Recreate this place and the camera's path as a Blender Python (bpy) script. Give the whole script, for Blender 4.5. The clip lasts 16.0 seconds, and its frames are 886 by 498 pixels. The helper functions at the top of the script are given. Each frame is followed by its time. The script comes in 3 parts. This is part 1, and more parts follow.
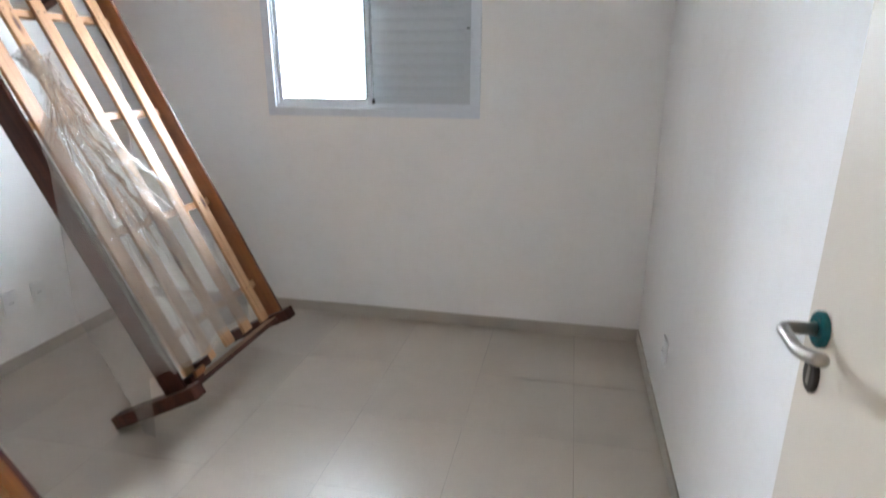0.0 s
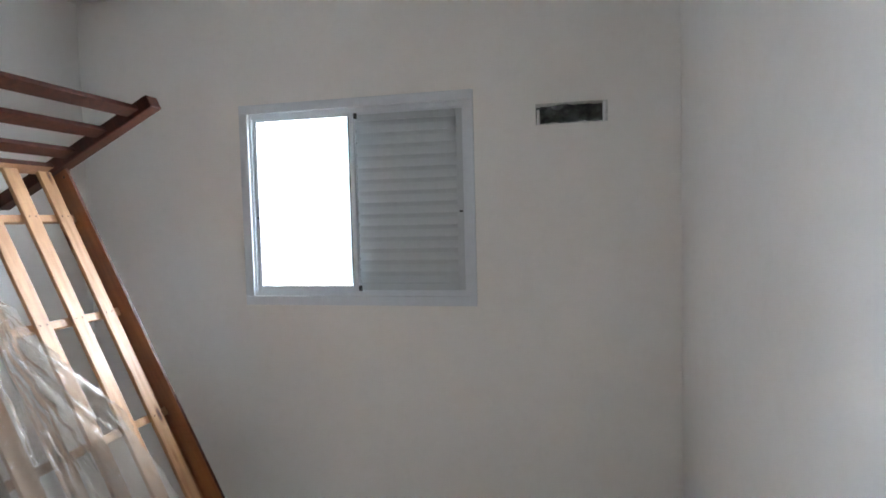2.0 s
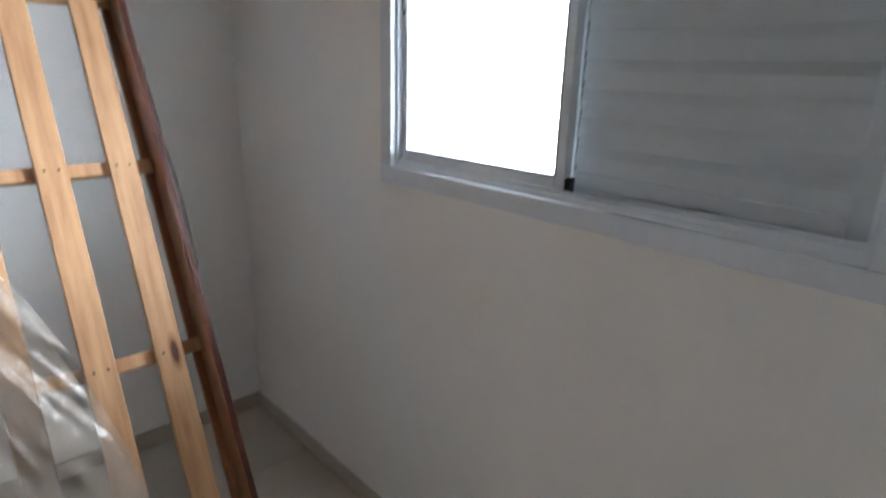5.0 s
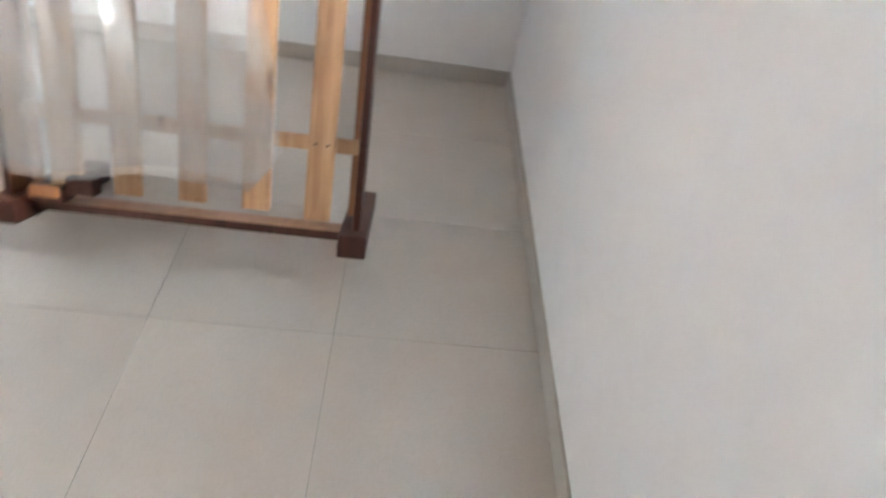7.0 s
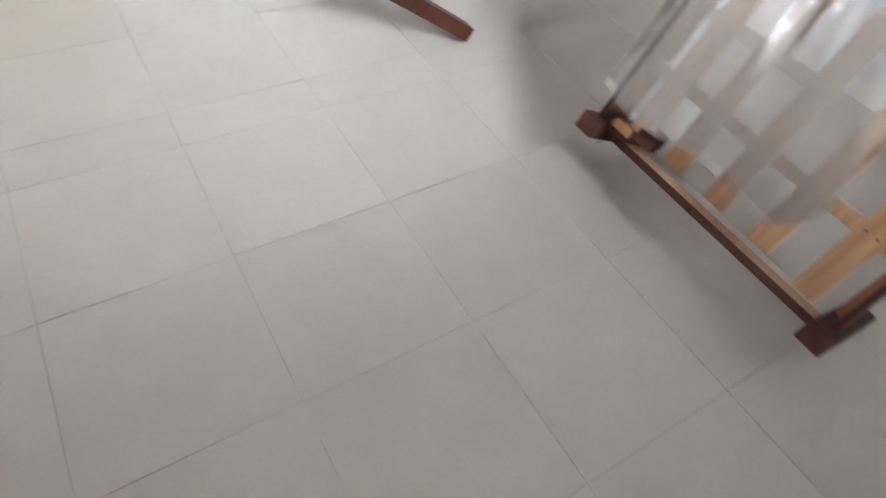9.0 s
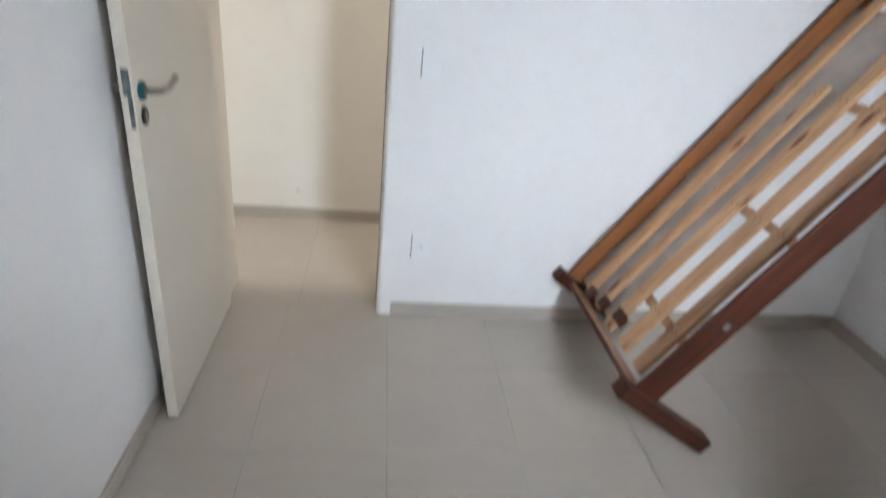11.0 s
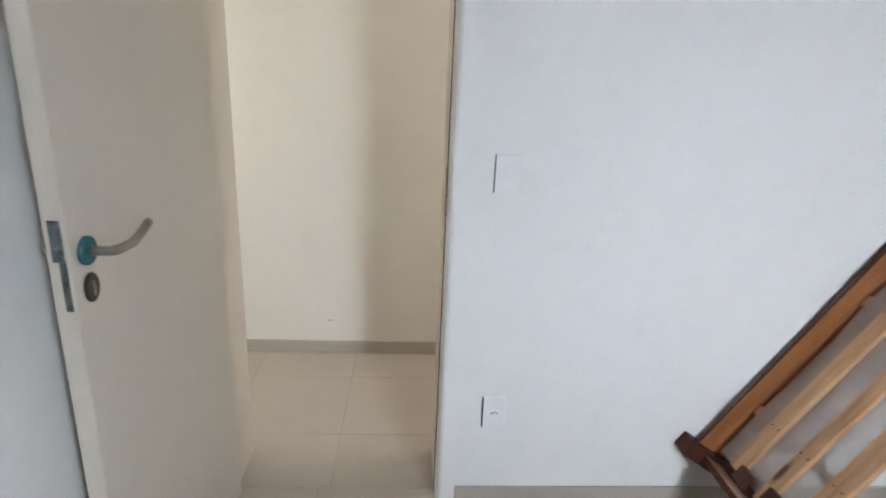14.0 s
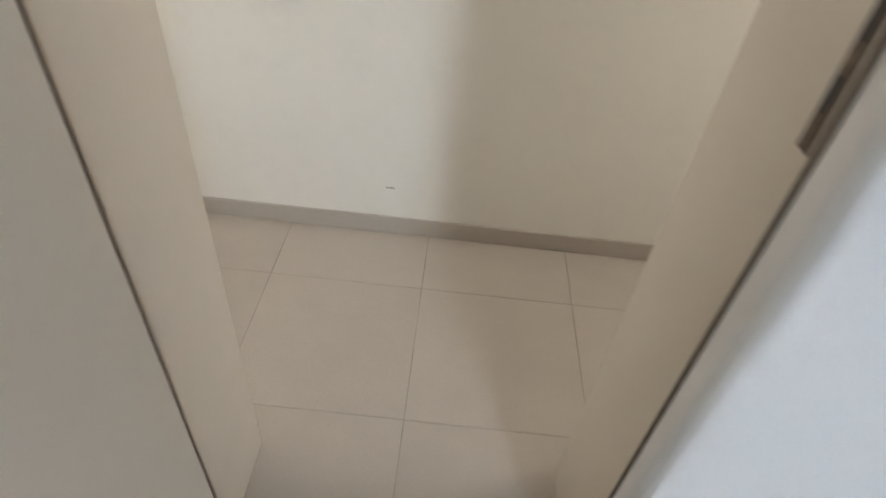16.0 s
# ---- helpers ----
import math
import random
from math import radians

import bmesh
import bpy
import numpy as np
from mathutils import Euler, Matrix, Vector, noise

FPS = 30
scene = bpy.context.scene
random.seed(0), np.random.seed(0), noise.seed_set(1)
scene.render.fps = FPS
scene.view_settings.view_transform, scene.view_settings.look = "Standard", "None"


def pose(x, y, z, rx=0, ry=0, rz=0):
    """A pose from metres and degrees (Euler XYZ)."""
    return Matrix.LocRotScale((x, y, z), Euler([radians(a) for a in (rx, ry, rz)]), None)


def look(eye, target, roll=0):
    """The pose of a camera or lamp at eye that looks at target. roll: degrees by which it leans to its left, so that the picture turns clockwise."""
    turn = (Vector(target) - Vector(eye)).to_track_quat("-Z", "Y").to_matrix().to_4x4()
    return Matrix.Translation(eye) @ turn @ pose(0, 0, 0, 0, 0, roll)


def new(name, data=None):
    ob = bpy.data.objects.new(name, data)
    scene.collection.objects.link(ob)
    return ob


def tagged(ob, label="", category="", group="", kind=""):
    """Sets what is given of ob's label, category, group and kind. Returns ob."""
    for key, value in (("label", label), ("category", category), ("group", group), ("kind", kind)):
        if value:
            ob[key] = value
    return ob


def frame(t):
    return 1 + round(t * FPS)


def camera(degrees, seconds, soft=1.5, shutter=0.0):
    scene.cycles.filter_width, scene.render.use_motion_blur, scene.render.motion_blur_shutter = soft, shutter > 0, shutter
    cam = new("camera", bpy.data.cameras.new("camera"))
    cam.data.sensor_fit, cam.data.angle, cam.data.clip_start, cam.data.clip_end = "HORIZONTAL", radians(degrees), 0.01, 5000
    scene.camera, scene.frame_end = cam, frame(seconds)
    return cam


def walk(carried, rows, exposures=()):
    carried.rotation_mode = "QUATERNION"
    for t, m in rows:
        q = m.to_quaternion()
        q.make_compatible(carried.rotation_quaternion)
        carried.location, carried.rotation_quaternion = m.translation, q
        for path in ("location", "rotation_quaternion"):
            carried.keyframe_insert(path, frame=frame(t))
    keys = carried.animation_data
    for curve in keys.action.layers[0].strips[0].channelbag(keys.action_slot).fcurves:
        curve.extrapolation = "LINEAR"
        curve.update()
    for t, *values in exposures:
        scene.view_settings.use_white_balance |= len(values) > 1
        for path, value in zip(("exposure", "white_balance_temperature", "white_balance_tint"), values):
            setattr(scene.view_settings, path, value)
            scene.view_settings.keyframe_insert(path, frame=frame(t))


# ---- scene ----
cam = camera(75.0, 16.0, soft=1.6, shutter=0.5)
PATH = [
    (0, (-0.441, -3.125, 1.461), (-0.853, -1.243, 0.862), 0.1),
    (0.5, (-0.442, -3.072, 1.511), (-0.855, -1.139, 1.136), -0.7),
    (1, (-0.422, -3.002, 1.569), (-0.842, -1.062, 1.329), -1.4),
    (1.5, (-0.455, -2.919, 1.592), (-0.86, -0.972, 1.382), -1.5),
    (2, (-0.481, -2.733, 1.634), (-0.914, -0.783, 1.529), -1.5),
    (2.5, (-0.56, -2.501, 1.626), (-1.027, -0.557, 1.567), -1.2),
    (3, (-0.641, -2.185, 1.614), (-1.167, -0.255, 1.606), -0.7),
    (5.3, (-0.812, -0.879, 1.482), (-2.303, 0.225, 0.735), 3.1),
    (5.5, (-0.783, -0.798, 1.452), (-2.323, 0.166, 0.616), 4.8),
    (6, (-0.783, -0.637, 1.387), (-2.342, 0.053, 0.341), 6.7),
    (6.5, (-0.828, -0.51, 1.324), (-2.334, -0.062, 0.087), 9.1),
    (7, (-0.86, -0.44, 1.256), (-2.254, -0.249, -0.166), 11.6),
    (7.5, (-0.803, -0.45, 1.243), (-2.13, -0.655, -0.239), 11.1),
    (8, (-0.707, -0.473, 1.249), (-1.885, -0.941, -0.297), 12.2),
    (8.5, (-0.682, -0.437, 1.247), (-1.659, -1.183, -0.33), 11.4),
    (10.8, (-0.733, -0.664, 1.475), (-0.992, -2.341, 0.416), 6.9),
    (11, (-0.741, -0.646, 1.498), (-0.977, -2.432, 0.629), 5.9),
    (11.5, (-0.802, -0.613, 1.573), (-0.976, -2.552, 1.118), 3.8),
    (12, (-0.705, -0.65, 1.568), (-0.946, -2.634, 1.507), 2.5),
    (12.5, (-0.711, -0.665, 1.583), (-0.93, -2.653, 1.584), 2.2),
    (13, (-0.696, -0.765, 1.568), (-0.904, -2.738, 1.308), 2.6),
    (13.5, (-0.668, -1.051, 1.485), (-0.824, -3.001, 1.071), 3.0),
    (14, (-0.649, -1.333, 1.453), (-0.767, -3.237, 0.851), 2.5),
    (14.5, (-0.64, -1.685, 1.39), (-0.65, -3.52, 0.596), 2.6),
    (15, (-0.619, -1.936, 1.334), (-0.592, -3.636, 0.281), 3.1),
    (15.5, (-0.518, -2.25, 1.31), (-0.51, -3.875, 0.144), 3.6),
    (16, (-0.436, -2.591, 1.275), (-0.442, -4.086, -0.054), 6.3),
]
# seconds, stops, kelvin, tint
EXPOSURES = [(0.0, 0.66, 6280, 10), (0.5, 0.32, 6300, 10), (1.0, 0.26, 6280, 10), (1.5, 0.12, 6300, 10),
             (2.0, 0.13, 6330, 10), (2.5, 0.06, 6400, 10), (3.0, -0.18, 6400, 10), (5.3, -0.24, 6350, 10),
             (5.5, -0.12, 6350, 10), (6.0, 1.03, 6340, 10), (6.5, 1.27, 6380, 10), (7.0, 1.44, 6170, 10),
             (7.5, 1.42, 6120, 10), (8.0, 1.36, 6080, 10), (8.5, 1.28, 6020, 10), (10.8, 0.12, 6230, 10),
             (11.0, 0.03, 6220, 10), (11.5, -0.02, 6150, 10), (12.0, 0.0, 6300, 10), (12.5, 0.04, 6420, 10),
             (13.0, -0.02, 6330, 10), (13.5, -0.06, 6200, 10), (14.0, -0.14, 6280, 10), (14.5, -0.18, 6250, 10), (15.0, -0.18, 6500, 10), (16.0, -0.20, 6250, 10)]
walk(cam, [(t, look(eye, target, roll)) for t, eye, target, roll in PATH], EXPOSURES)

# ---- world, light, exposure ----
world = bpy.data.worlds.new("world")
scene.world = world
world.use_nodes = True
wn = world.node_tree
bg = wn.nodes["Background"]
sky = wn.nodes.new("ShaderNodeTexSky")
sky.sky_type = "NISHITA"
sky.sun_disc = False
sky.sun_elevation = radians(55)
sky.sun_rotation = radians(170)
sky.dust_density = 4.0
wn.links.new(sky.outputs[0], bg.inputs[0])
bg.inputs[1].default_value = 0.12
sun = new("sun", bpy.data.lights.new("sun", "SUN"))
sun.data.energy, sun.data.angle, sun.data.color = 1.2, radians(12), (1.0, 0.96, 0.9)
sun.matrix_world = look((0, 0, 0), (0.14, 0.56, -0.82))
# daylight from the sky above the horizon, falling in through the glazed half of the window
day = new("window_daylight", bpy.data.lights.new("window_daylight", "AREA"))
day.data.shape, day.data.size, day.data.size_y = "RECTANGLE", 6.8, 1.6
day.data.energy, day.data.color = 1900.0, (0.78, 0.885, 1.0)
day.matrix_world = look((-0.40, 2.0, 2.55), (-0.40, -1.0, 2.55))
# fill lamps added in unseen, made-up openings at both ends of the hallway
hall = new("hall_fill", bpy.data.lights.new("hall_fill", "AREA"))
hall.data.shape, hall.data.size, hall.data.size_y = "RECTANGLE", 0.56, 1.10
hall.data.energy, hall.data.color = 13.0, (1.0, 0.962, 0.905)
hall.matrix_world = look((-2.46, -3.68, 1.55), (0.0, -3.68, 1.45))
hall_e = new("hall_fill", bpy.data.lights.new("hall_fill", "AREA"))
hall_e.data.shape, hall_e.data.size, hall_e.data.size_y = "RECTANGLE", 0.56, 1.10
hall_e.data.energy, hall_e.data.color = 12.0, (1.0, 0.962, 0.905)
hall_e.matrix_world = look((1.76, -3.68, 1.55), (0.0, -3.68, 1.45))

# room: x -3.115 .. 0 (west, east wall), y -2.99 .. 0 (door wall, window wall), floor z 0
XW, YS, YH, CEIL = -3.115, -2.99, -4.084, 2.86
TILE, JOINT = 0.4645, 0.0023


# ---- materials ----
def nodes_of(name):
    m = bpy.data.materials.new(name)
    m.use_nodes = True
    nt = m.node_tree
    b = nt.nodes["Principled BSDF"]
    return m, nt, b


def add(nt, kind, **values):
    n = nt.nodes.new(kind)
    for key, value in values.items():
        n.inputs[key.replace("_", " ")].default_value = value
    return n


def ramp(nt, fac, stops):
    r = nt.nodes.new("ShaderNodeValToRGB")
    e = r.color_ramp.elements
    e[0].position, e[0].color = stops[0][0], (*stops[0][1], 1)
    e[1].position, e[1].color = stops[-1][0], (*stops[-1][1], 1)
    for p, c in stops[1:-1]:
        k = e.new(p)
        k.color = (*c, 1)
    nt.links.new(fac, r.inputs[0])
    return r.outputs[0]


def bump(nt, b, height, strength, distance):
    k = add(nt, "ShaderNodeBump", Strength=strength, Distance=distance)
    nt.links.new(height, k.inputs["Height"])
    nt.links.new(k.outputs[0], b.inputs["Normal"])


def coords(nt, scale=(1, 1, 1), which="Object"):
    tc = nt.nodes.new("ShaderNodeTexCoord")
    mp = nt.nodes.new("ShaderNodeMapping")
    mp.inputs["Scale"].default_value = scale
    nt.links.new(tc.outputs[which], mp.inputs[0])
    return mp.outputs[0]


def noise_tex(nt, vec, scale, detail=4.0, rough=0.55):
    n = add(nt, "ShaderNodeTexNoise", Scale=scale, Detail=detail, Roughness=rough)
    nt.links.new(vec, n.inputs["Vector"])
    return n.outputs[0]


def mul(nt, a, b_, kind="MULTIPLY", fac=1.0):
    m = nt.nodes.new("ShaderNodeMix")
    m.data_type, m.blend_type = "RGBA", kind
    m.inputs[0].default_value = fac
    nt.links.new(a, m.inputs[6])
    nt.links.new(b_, m.inputs[7])
    return m.outputs[2]


def paint(name, colour, rough=0.6, spread=0.025, grain=160.0, relief=0.12):
    """Rolled wall paint: faint clouds, faint roller grain."""
    m, nt, b = nodes_of(name)
    v = coords(nt)
    lo = tuple(c * (1 - spread) for c in colour)
    hi = tuple(min(1, c * (1 + spread * 0.5)) for c in colour)
    big = ramp(nt, noise_tex(nt, v, 1.7, 5.0), [(0.3, lo), (0.7, hi)])
    spots = ramp(nt, noise_tex(nt, v, 11.0, 6.0, 0.7), [(0.30, (0.975, 0.972, 0.965)), (0.5, (1, 1, 1))])
    nt.links.new(mul(nt, big, spots), b.inputs["Base Color"])
    b.inputs["Roughness"].default_value = rough
    bump(nt, b, noise_tex(nt, v, grain, 3.0), relief, 0.002)
    return m


def porcelain(name, colour, rough=0.28):
    m, nt, b = nodes_of(name)
    v = coords(nt, which="Generated")
    info = nt.nodes.new("ShaderNodeObjectInfo")
    off = nt.nodes.new("ShaderNodeVectorMath")
    off.operation = "ADD"
    nt.links.new(v, off.inputs[0])
    sc = nt.nodes.new("ShaderNodeMath")
    sc.operation = "MULTIPLY"
    sc.inputs[1].default_value = 37.0
    nt.links.new(info.outputs["Random"], sc.inputs[0])
    nt.links.new(sc.outputs[0], off.inputs[1])
    lo = tuple(c * 0.93 for c in colour)
    cloud = ramp(nt, noise_tex(nt, off.outputs[0], 2.6, 6.0, 0.6), [(0.3, lo), (0.7, colour)])
    fleck = ramp(nt, noise_tex(nt, off.outputs[0], 70.0, 2.0), [(0.35, (0.965, 0.96, 0.95)), (0.55, (1, 1, 1))])
    tint = ramp(nt, info.outputs["Random"], [(0.0, (0.95, 0.95, 0.95)), (1.0, (1, 1, 1))])
    nt.links.new(mul(nt, mul(nt, cloud, fleck), tint), b.inputs["Base Color"])
    r = ramp(nt, noise_tex(nt, off.outputs[0], 5.0, 5.0), [(0.2, (rough * 0.95,) * 3), (0.8, (rough * 1.15,) * 3)])
    nt.links.new(r, b.inputs["Roughness"])
    bump(nt, b, noise_tex(nt, off.outputs[0], 3.0, 2.0), 0.03, 0.002)
    return m


def timber(name, dark, light, rough=0.42, stretch=(2.2, 26, 26), knots=True, coat=0.0):
    """Wood with its grain along the local x axis."""
    m, nt, b = nodes_of(name)
    tc = nt.nodes.new("ShaderNodeTexCoord")
    info = nt.nodes.new("ShaderNodeObjectInfo")
    sc = nt.nodes.new("ShaderNodeMath")
    sc.operation = "MULTIPLY"
    sc.inputs[1].default_value = 53.0
    nt.links.new(info.outputs["Random"], sc.inputs[0])
    off = nt.nodes.new("ShaderNodeVectorMath")
    off.operation = "ADD"
    nt.links.new(tc.outputs["Object"], off.inputs[0])
    nt.links.new(sc.outputs[0], off.inputs[1])
    mp = nt.nodes.new("ShaderNodeMapping")
    mp.inputs["Scale"].default_value = stretch
    nt.links.new(off.outputs[0], mp.inputs[0])
    streak = noise_tex(nt, mp.outputs[0], 1.6, 6.0, 0.62)
    mid = tuple((p + q) / 2 for p, q in zip(dark, light))
    col = ramp(nt, streak, [(0.3, dark), (0.48, mid), (0.68, light)])
    if knots:
        kp = nt.nodes.new("ShaderNodeMapping")
        kp.inputs["Scale"].default_value = (4.2, 15.0, 15.0)
        nt.links.new(off.outputs[0], kp.inputs[0])
        vo = add(nt, "ShaderNodeTexVoronoi", Scale=1.0)
        nt.links.new(kp.outputs[0], vo.inputs["Vector"])
        kn = ramp(nt, vo.outputs["Distance"], [(0.11, (0.16, 0.07, 0.04)), (0.16, (0.66, 0.54, 0.44)), (0.25, (1, 1, 1))])
        col = mul(nt, col, kn)
    tint = ramp(nt, info.outputs["Random"], [(0.0, (0.88, 0.87, 0.85)), (1.0, (1, 1, 1))])
    nt.links.new(mul(nt, col, tint), b.inputs["Base Color"])
    b.inputs["Roughness"].default_value = rough
    b.inputs["Coat Weight"].default_value = coat
    b.inputs["Coat Roughness"].default_value = 0.16
    bump(nt, b, streak, 0.12, 0.002)
    return m


def plain(name, colour, rough=0.4, metal=0.0, spread=0.12, scale=30.0, relief=0.04):
    m, nt, b = nodes_of(name)
    v = coords(nt)
    lo = tuple(c * (1 - spread) for c in colour)
    nt.links.new(ramp(nt, noise_tex(nt, v, scale, 5.0), [(0.3, lo), (0.7, colour)]), b.inputs["Base Color"])
    nt.links.new(ramp(nt, noise_tex(nt, v, scale * 2.3, 4.0), [(0.3, (rough * 0.8,) * 3), (0.7, (min(1, rough * 1.25),) * 3)]), b.inputs["Roughness"])
    b.inputs["Metallic"].default_value = metal
    bump(nt, b, noise_tex(nt, v, scale * 4, 3.0), relief, 0.001)
    return m


M_WALL = paint("wall_paint", (0.87, 0.85, 0.828))
M_HALL = paint("hall_paint", (0.83, 0.785, 0.705))
M_CEIL = paint("ceiling_paint", (0.86, 0.845, 0.825), 0.75)
M_TILE = porcelain("beige_porcelain", (0.525, 0.459, 0.386), 0.33)
M_GROUT = plain("grout", (0.50, 0.445, 0.38), 0.9, spread=0.6, scale=3.2)
M_SKIRT = porcelain("skirting_porcelain", (0.50, 0.442, 0.374), 0.32)
M_DOOR = paint("door_paint", (0.66, 0.59, 0.495), 0.38, 0.03, 60.0, 0.03)
M_JAMB = paint("door_frame_paint", (0.66, 0.575, 0.47), 0.42, 0.04, 60.0, 0.04)
M_PINE = timber("pine", (0.385, 0.187, 0.085), (0.60, 0.35, 0.18), 0.5)
M_HONEY = timber("honey_stain", (0.20, 0.068, 0.019), (0.325, 0.122, 0.038), 0.36, knots=False, coat=0.25)
M_RAW = timber("pale_stain", (0.30, 0.145, 0.075), (0.44, 0.235, 0.13), 0.5, knots=False)
M_DARK = timber("dark_stain", (0.036, 0.0085, 0.004), (0.084, 0.022, 0.010), 0.52, knots=False)
M_DARK.node_tree.nodes["Principled BSDF"].inputs["Specular IOR Level"].default_value = 0.3
M_ALU = plain("white_aluminium", (0.70, 0.74, 0.79), 0.38, 0.0, 0.05)
M_SHUTTER = plain("shutter_aluminium", (0.53, 0.572, 0.60), 0.45, 0.0, 0.05)
M_RUBBER = plain("black_rubber", (0.02, 0.02, 0.022), 0.6)
M_STEEL = plain("brushed_steel", (0.42, 0.38, 0.34), 0.36, 1.0, 0.2, 14, 0.01)
M_BRONZE = plain("dark_bronze", (0.05, 0.04, 0.035), 0.35, 0.8)
M_TEAL = plain("teal_film", (0.008, 0.115, 0.13), 0.22, 0.0, 0.25, 120, 0.2)
M_LOCK = plain("oiled_lock_steel", (0.17, 0.20, 0.19), 0.5, 0.3, 0.8, 60, 0.1)
M_PLATE = plain("switch_plastic", (0.86, 0.855, 0.845), 0.35, 0.0, 0.03)
M_CONCRETE = plain("raw_concrete", (0.22, 0.225, 0.23), 0.95, 0.0, 0.8, 18, 0.9)
M_PLASTER = plain("broken_plaster", (0.72, 0.72, 0.71), 0.95, 0.0, 0.4, 40, 0.7)
M_PVC = plain("white_foam", (0.78, 0.78, 0.80), 0.4)


def glass_material():
    m = bpy.data.materials.new("window_glass")
    m.use_nodes = True
    nt = m.node_tree
    b = nt.nodes["Principled BSDF"]
    b.inputs["Transmission Weight"].default_value = 1.0
    b.inputs["Roughness"].default_value = 0.0
    b.inputs["IOR"].default_value = 1.45
    b.inputs["Base Color"].default_value = (0.97, 0.99, 0.98, 1)
    return m


def film_material(name, thin, thick, rough, colour, crinkle=0.45):
    """Thin clear wrapping film: mostly see-through, a little milky, shiny."""
    m = bpy.data.materials.new(name)
    m.use_nodes = True
    nt = m.node_tree
    nt.nodes.remove(nt.nodes["Principled BSDF"])
    out = nt.nodes["Material Output"]
    clear = nt.nodes.new("ShaderNodeBsdfTransparent")
    clear.inputs[0].default_value = (0.93, 0.93, 0.93, 1)
    milk = nt.nodes.new("ShaderNodeBsdfDiffuse")
    milk.inputs[0].default_value = (*colour, 1)
    gloss = nt.nodes.new("ShaderNodeBsdfGlossy")
    gloss.inputs["Roughness"].default_value = rough
    v = coords(nt)
    k = add(nt, "ShaderNodeBump", Strength=crinkle, Distance=0.006)
    nt.links.new(noise_tex(nt, v, 17.0, 4.0, 0.55), k.inputs["Height"])
    nt.links.new(k.outputs[0], gloss.inputs["Normal"])
    a = nt.nodes.new("ShaderNodeMixShader")
    nt.links.new(ramp(nt, noise_tex(nt, v, 7.0, 5.0), [(0.3, (thin,) * 3), (0.75, (thick,) * 3)]), a.inputs[0])
    nt.links.new(clear.outputs[0], a.inputs[1])
    nt.links.new(milk.outputs[0], a.inputs[2])
    fr = nt.nodes.new("ShaderNodeFresnel")
    fr.inputs[0].default_value = 1.5
    nt.links.new(k.outputs[0], fr.inputs["Normal"])
    c = nt.nodes.new("ShaderNodeMixShader")
    sheen = nt.nodes.new("ShaderNodeMath")
    sheen.operation, sheen.inputs[1].default_value = "ADD", 0.02
    nt.links.new(fr.outputs[0], sheen.inputs[0])
    nt.links.new(sheen.outputs[0], c.inputs[0])
    nt.links.new(a.outputs[0], c.inputs[1])
    nt.links.new(gloss.outputs[0], c.inputs[2])
    nt.links.new(c.outputs[0], out.inputs[0])
    return m


def glow(name, colour, strength):
    m = bpy.data.materials.new(name)
    m.use_nodes = True
    nt = m.node_tree
    nt.nodes.remove(nt.nodes["Principled BSDF"])
    e = nt.nodes.new("ShaderNodeEmission")
    e.inputs[0].default_value, e.inputs[1].default_value = (*colour, 1), strength
    nt.links.new(e.outputs[0], nt.nodes["Material Output"].inputs[0])
    return m


# brown standing for the shade inside the door frame's joints
M_JOINT_SHADE = plain("joint_shade_brown", (0.085, 0.055, 0.035), 0.85)
M_STRIKE = plain("rusty_strike_steel", (0.17, 0.115, 0.075), 0.55, 0.2, 0.6, 60, 0.1)
M_GLASS = glass_material()
M_FILM = film_material("clear_film", 0.17, 0.28, 0.15, (0.76, 0.65, 0.55))
M_DULL_FILM = film_material("dull_film", 0.38, 0.58, 0.40, (0.66, 0.52, 0.43), 0.10)
M_WHITE_FILM = film_material("white_film", 0.55, 0.75, 0.15, (0.86, 0.86, 0.88))


# ---- mesh helpers ----
def box(bm, x0, x1, y0, y1, z0, z1, bevel=0.0, seg=2):
    vs = [bm.verts.new((x, y, z)) for x in (x0, x1) for y in (y0, y1) for z in (z0, z1)]
    fs = [bm.faces.new([vs[i] for i in f]) for f in
          ((0, 1, 3, 2), (4, 6, 7, 5), (0, 4, 5, 1), (2, 3, 7, 6), (0, 2, 6, 4), (1, 5, 7, 3))]
    if bevel:
        es = {e for f in fs for e in f.edges}
        bmesh.ops.bevel(bm, geom=list(es), offset=bevel, segments=seg, affect="EDGES", profile=0.6)


def tube(bm, points, radius, sides=14):
    """A round bar through the points, closed at both ends, with rounded tips."""
    pts = [Vector(p) for p in points]
    rings = []
    n = len(pts)
    for i, p in enumerate(pts):
        d = (pts[min(i + 1, n - 1)] - pts[max(i - 1, 0)]).normalized()
        a = d.orthogonal().normalized() if not rings else (ref - d * ref.dot(d)).normalized()
        ref = a
        c = d.cross(a)
        rings.append([bm.verts.new(p + radius * (a * math.cos(t) + c * math.sin(t)))
                      for t in (2 * math.pi * k / sides for k in range(sides))])
    for r, s in zip(rings, rings[1:]):
        for k in range(sides):
            bm.faces.new((r[k], r[(k + 1) % sides], s[(k + 1) % sides], s[k]))
    bm.faces.new(list(reversed(rings[0])))
    bm.faces.new(rings[-1])


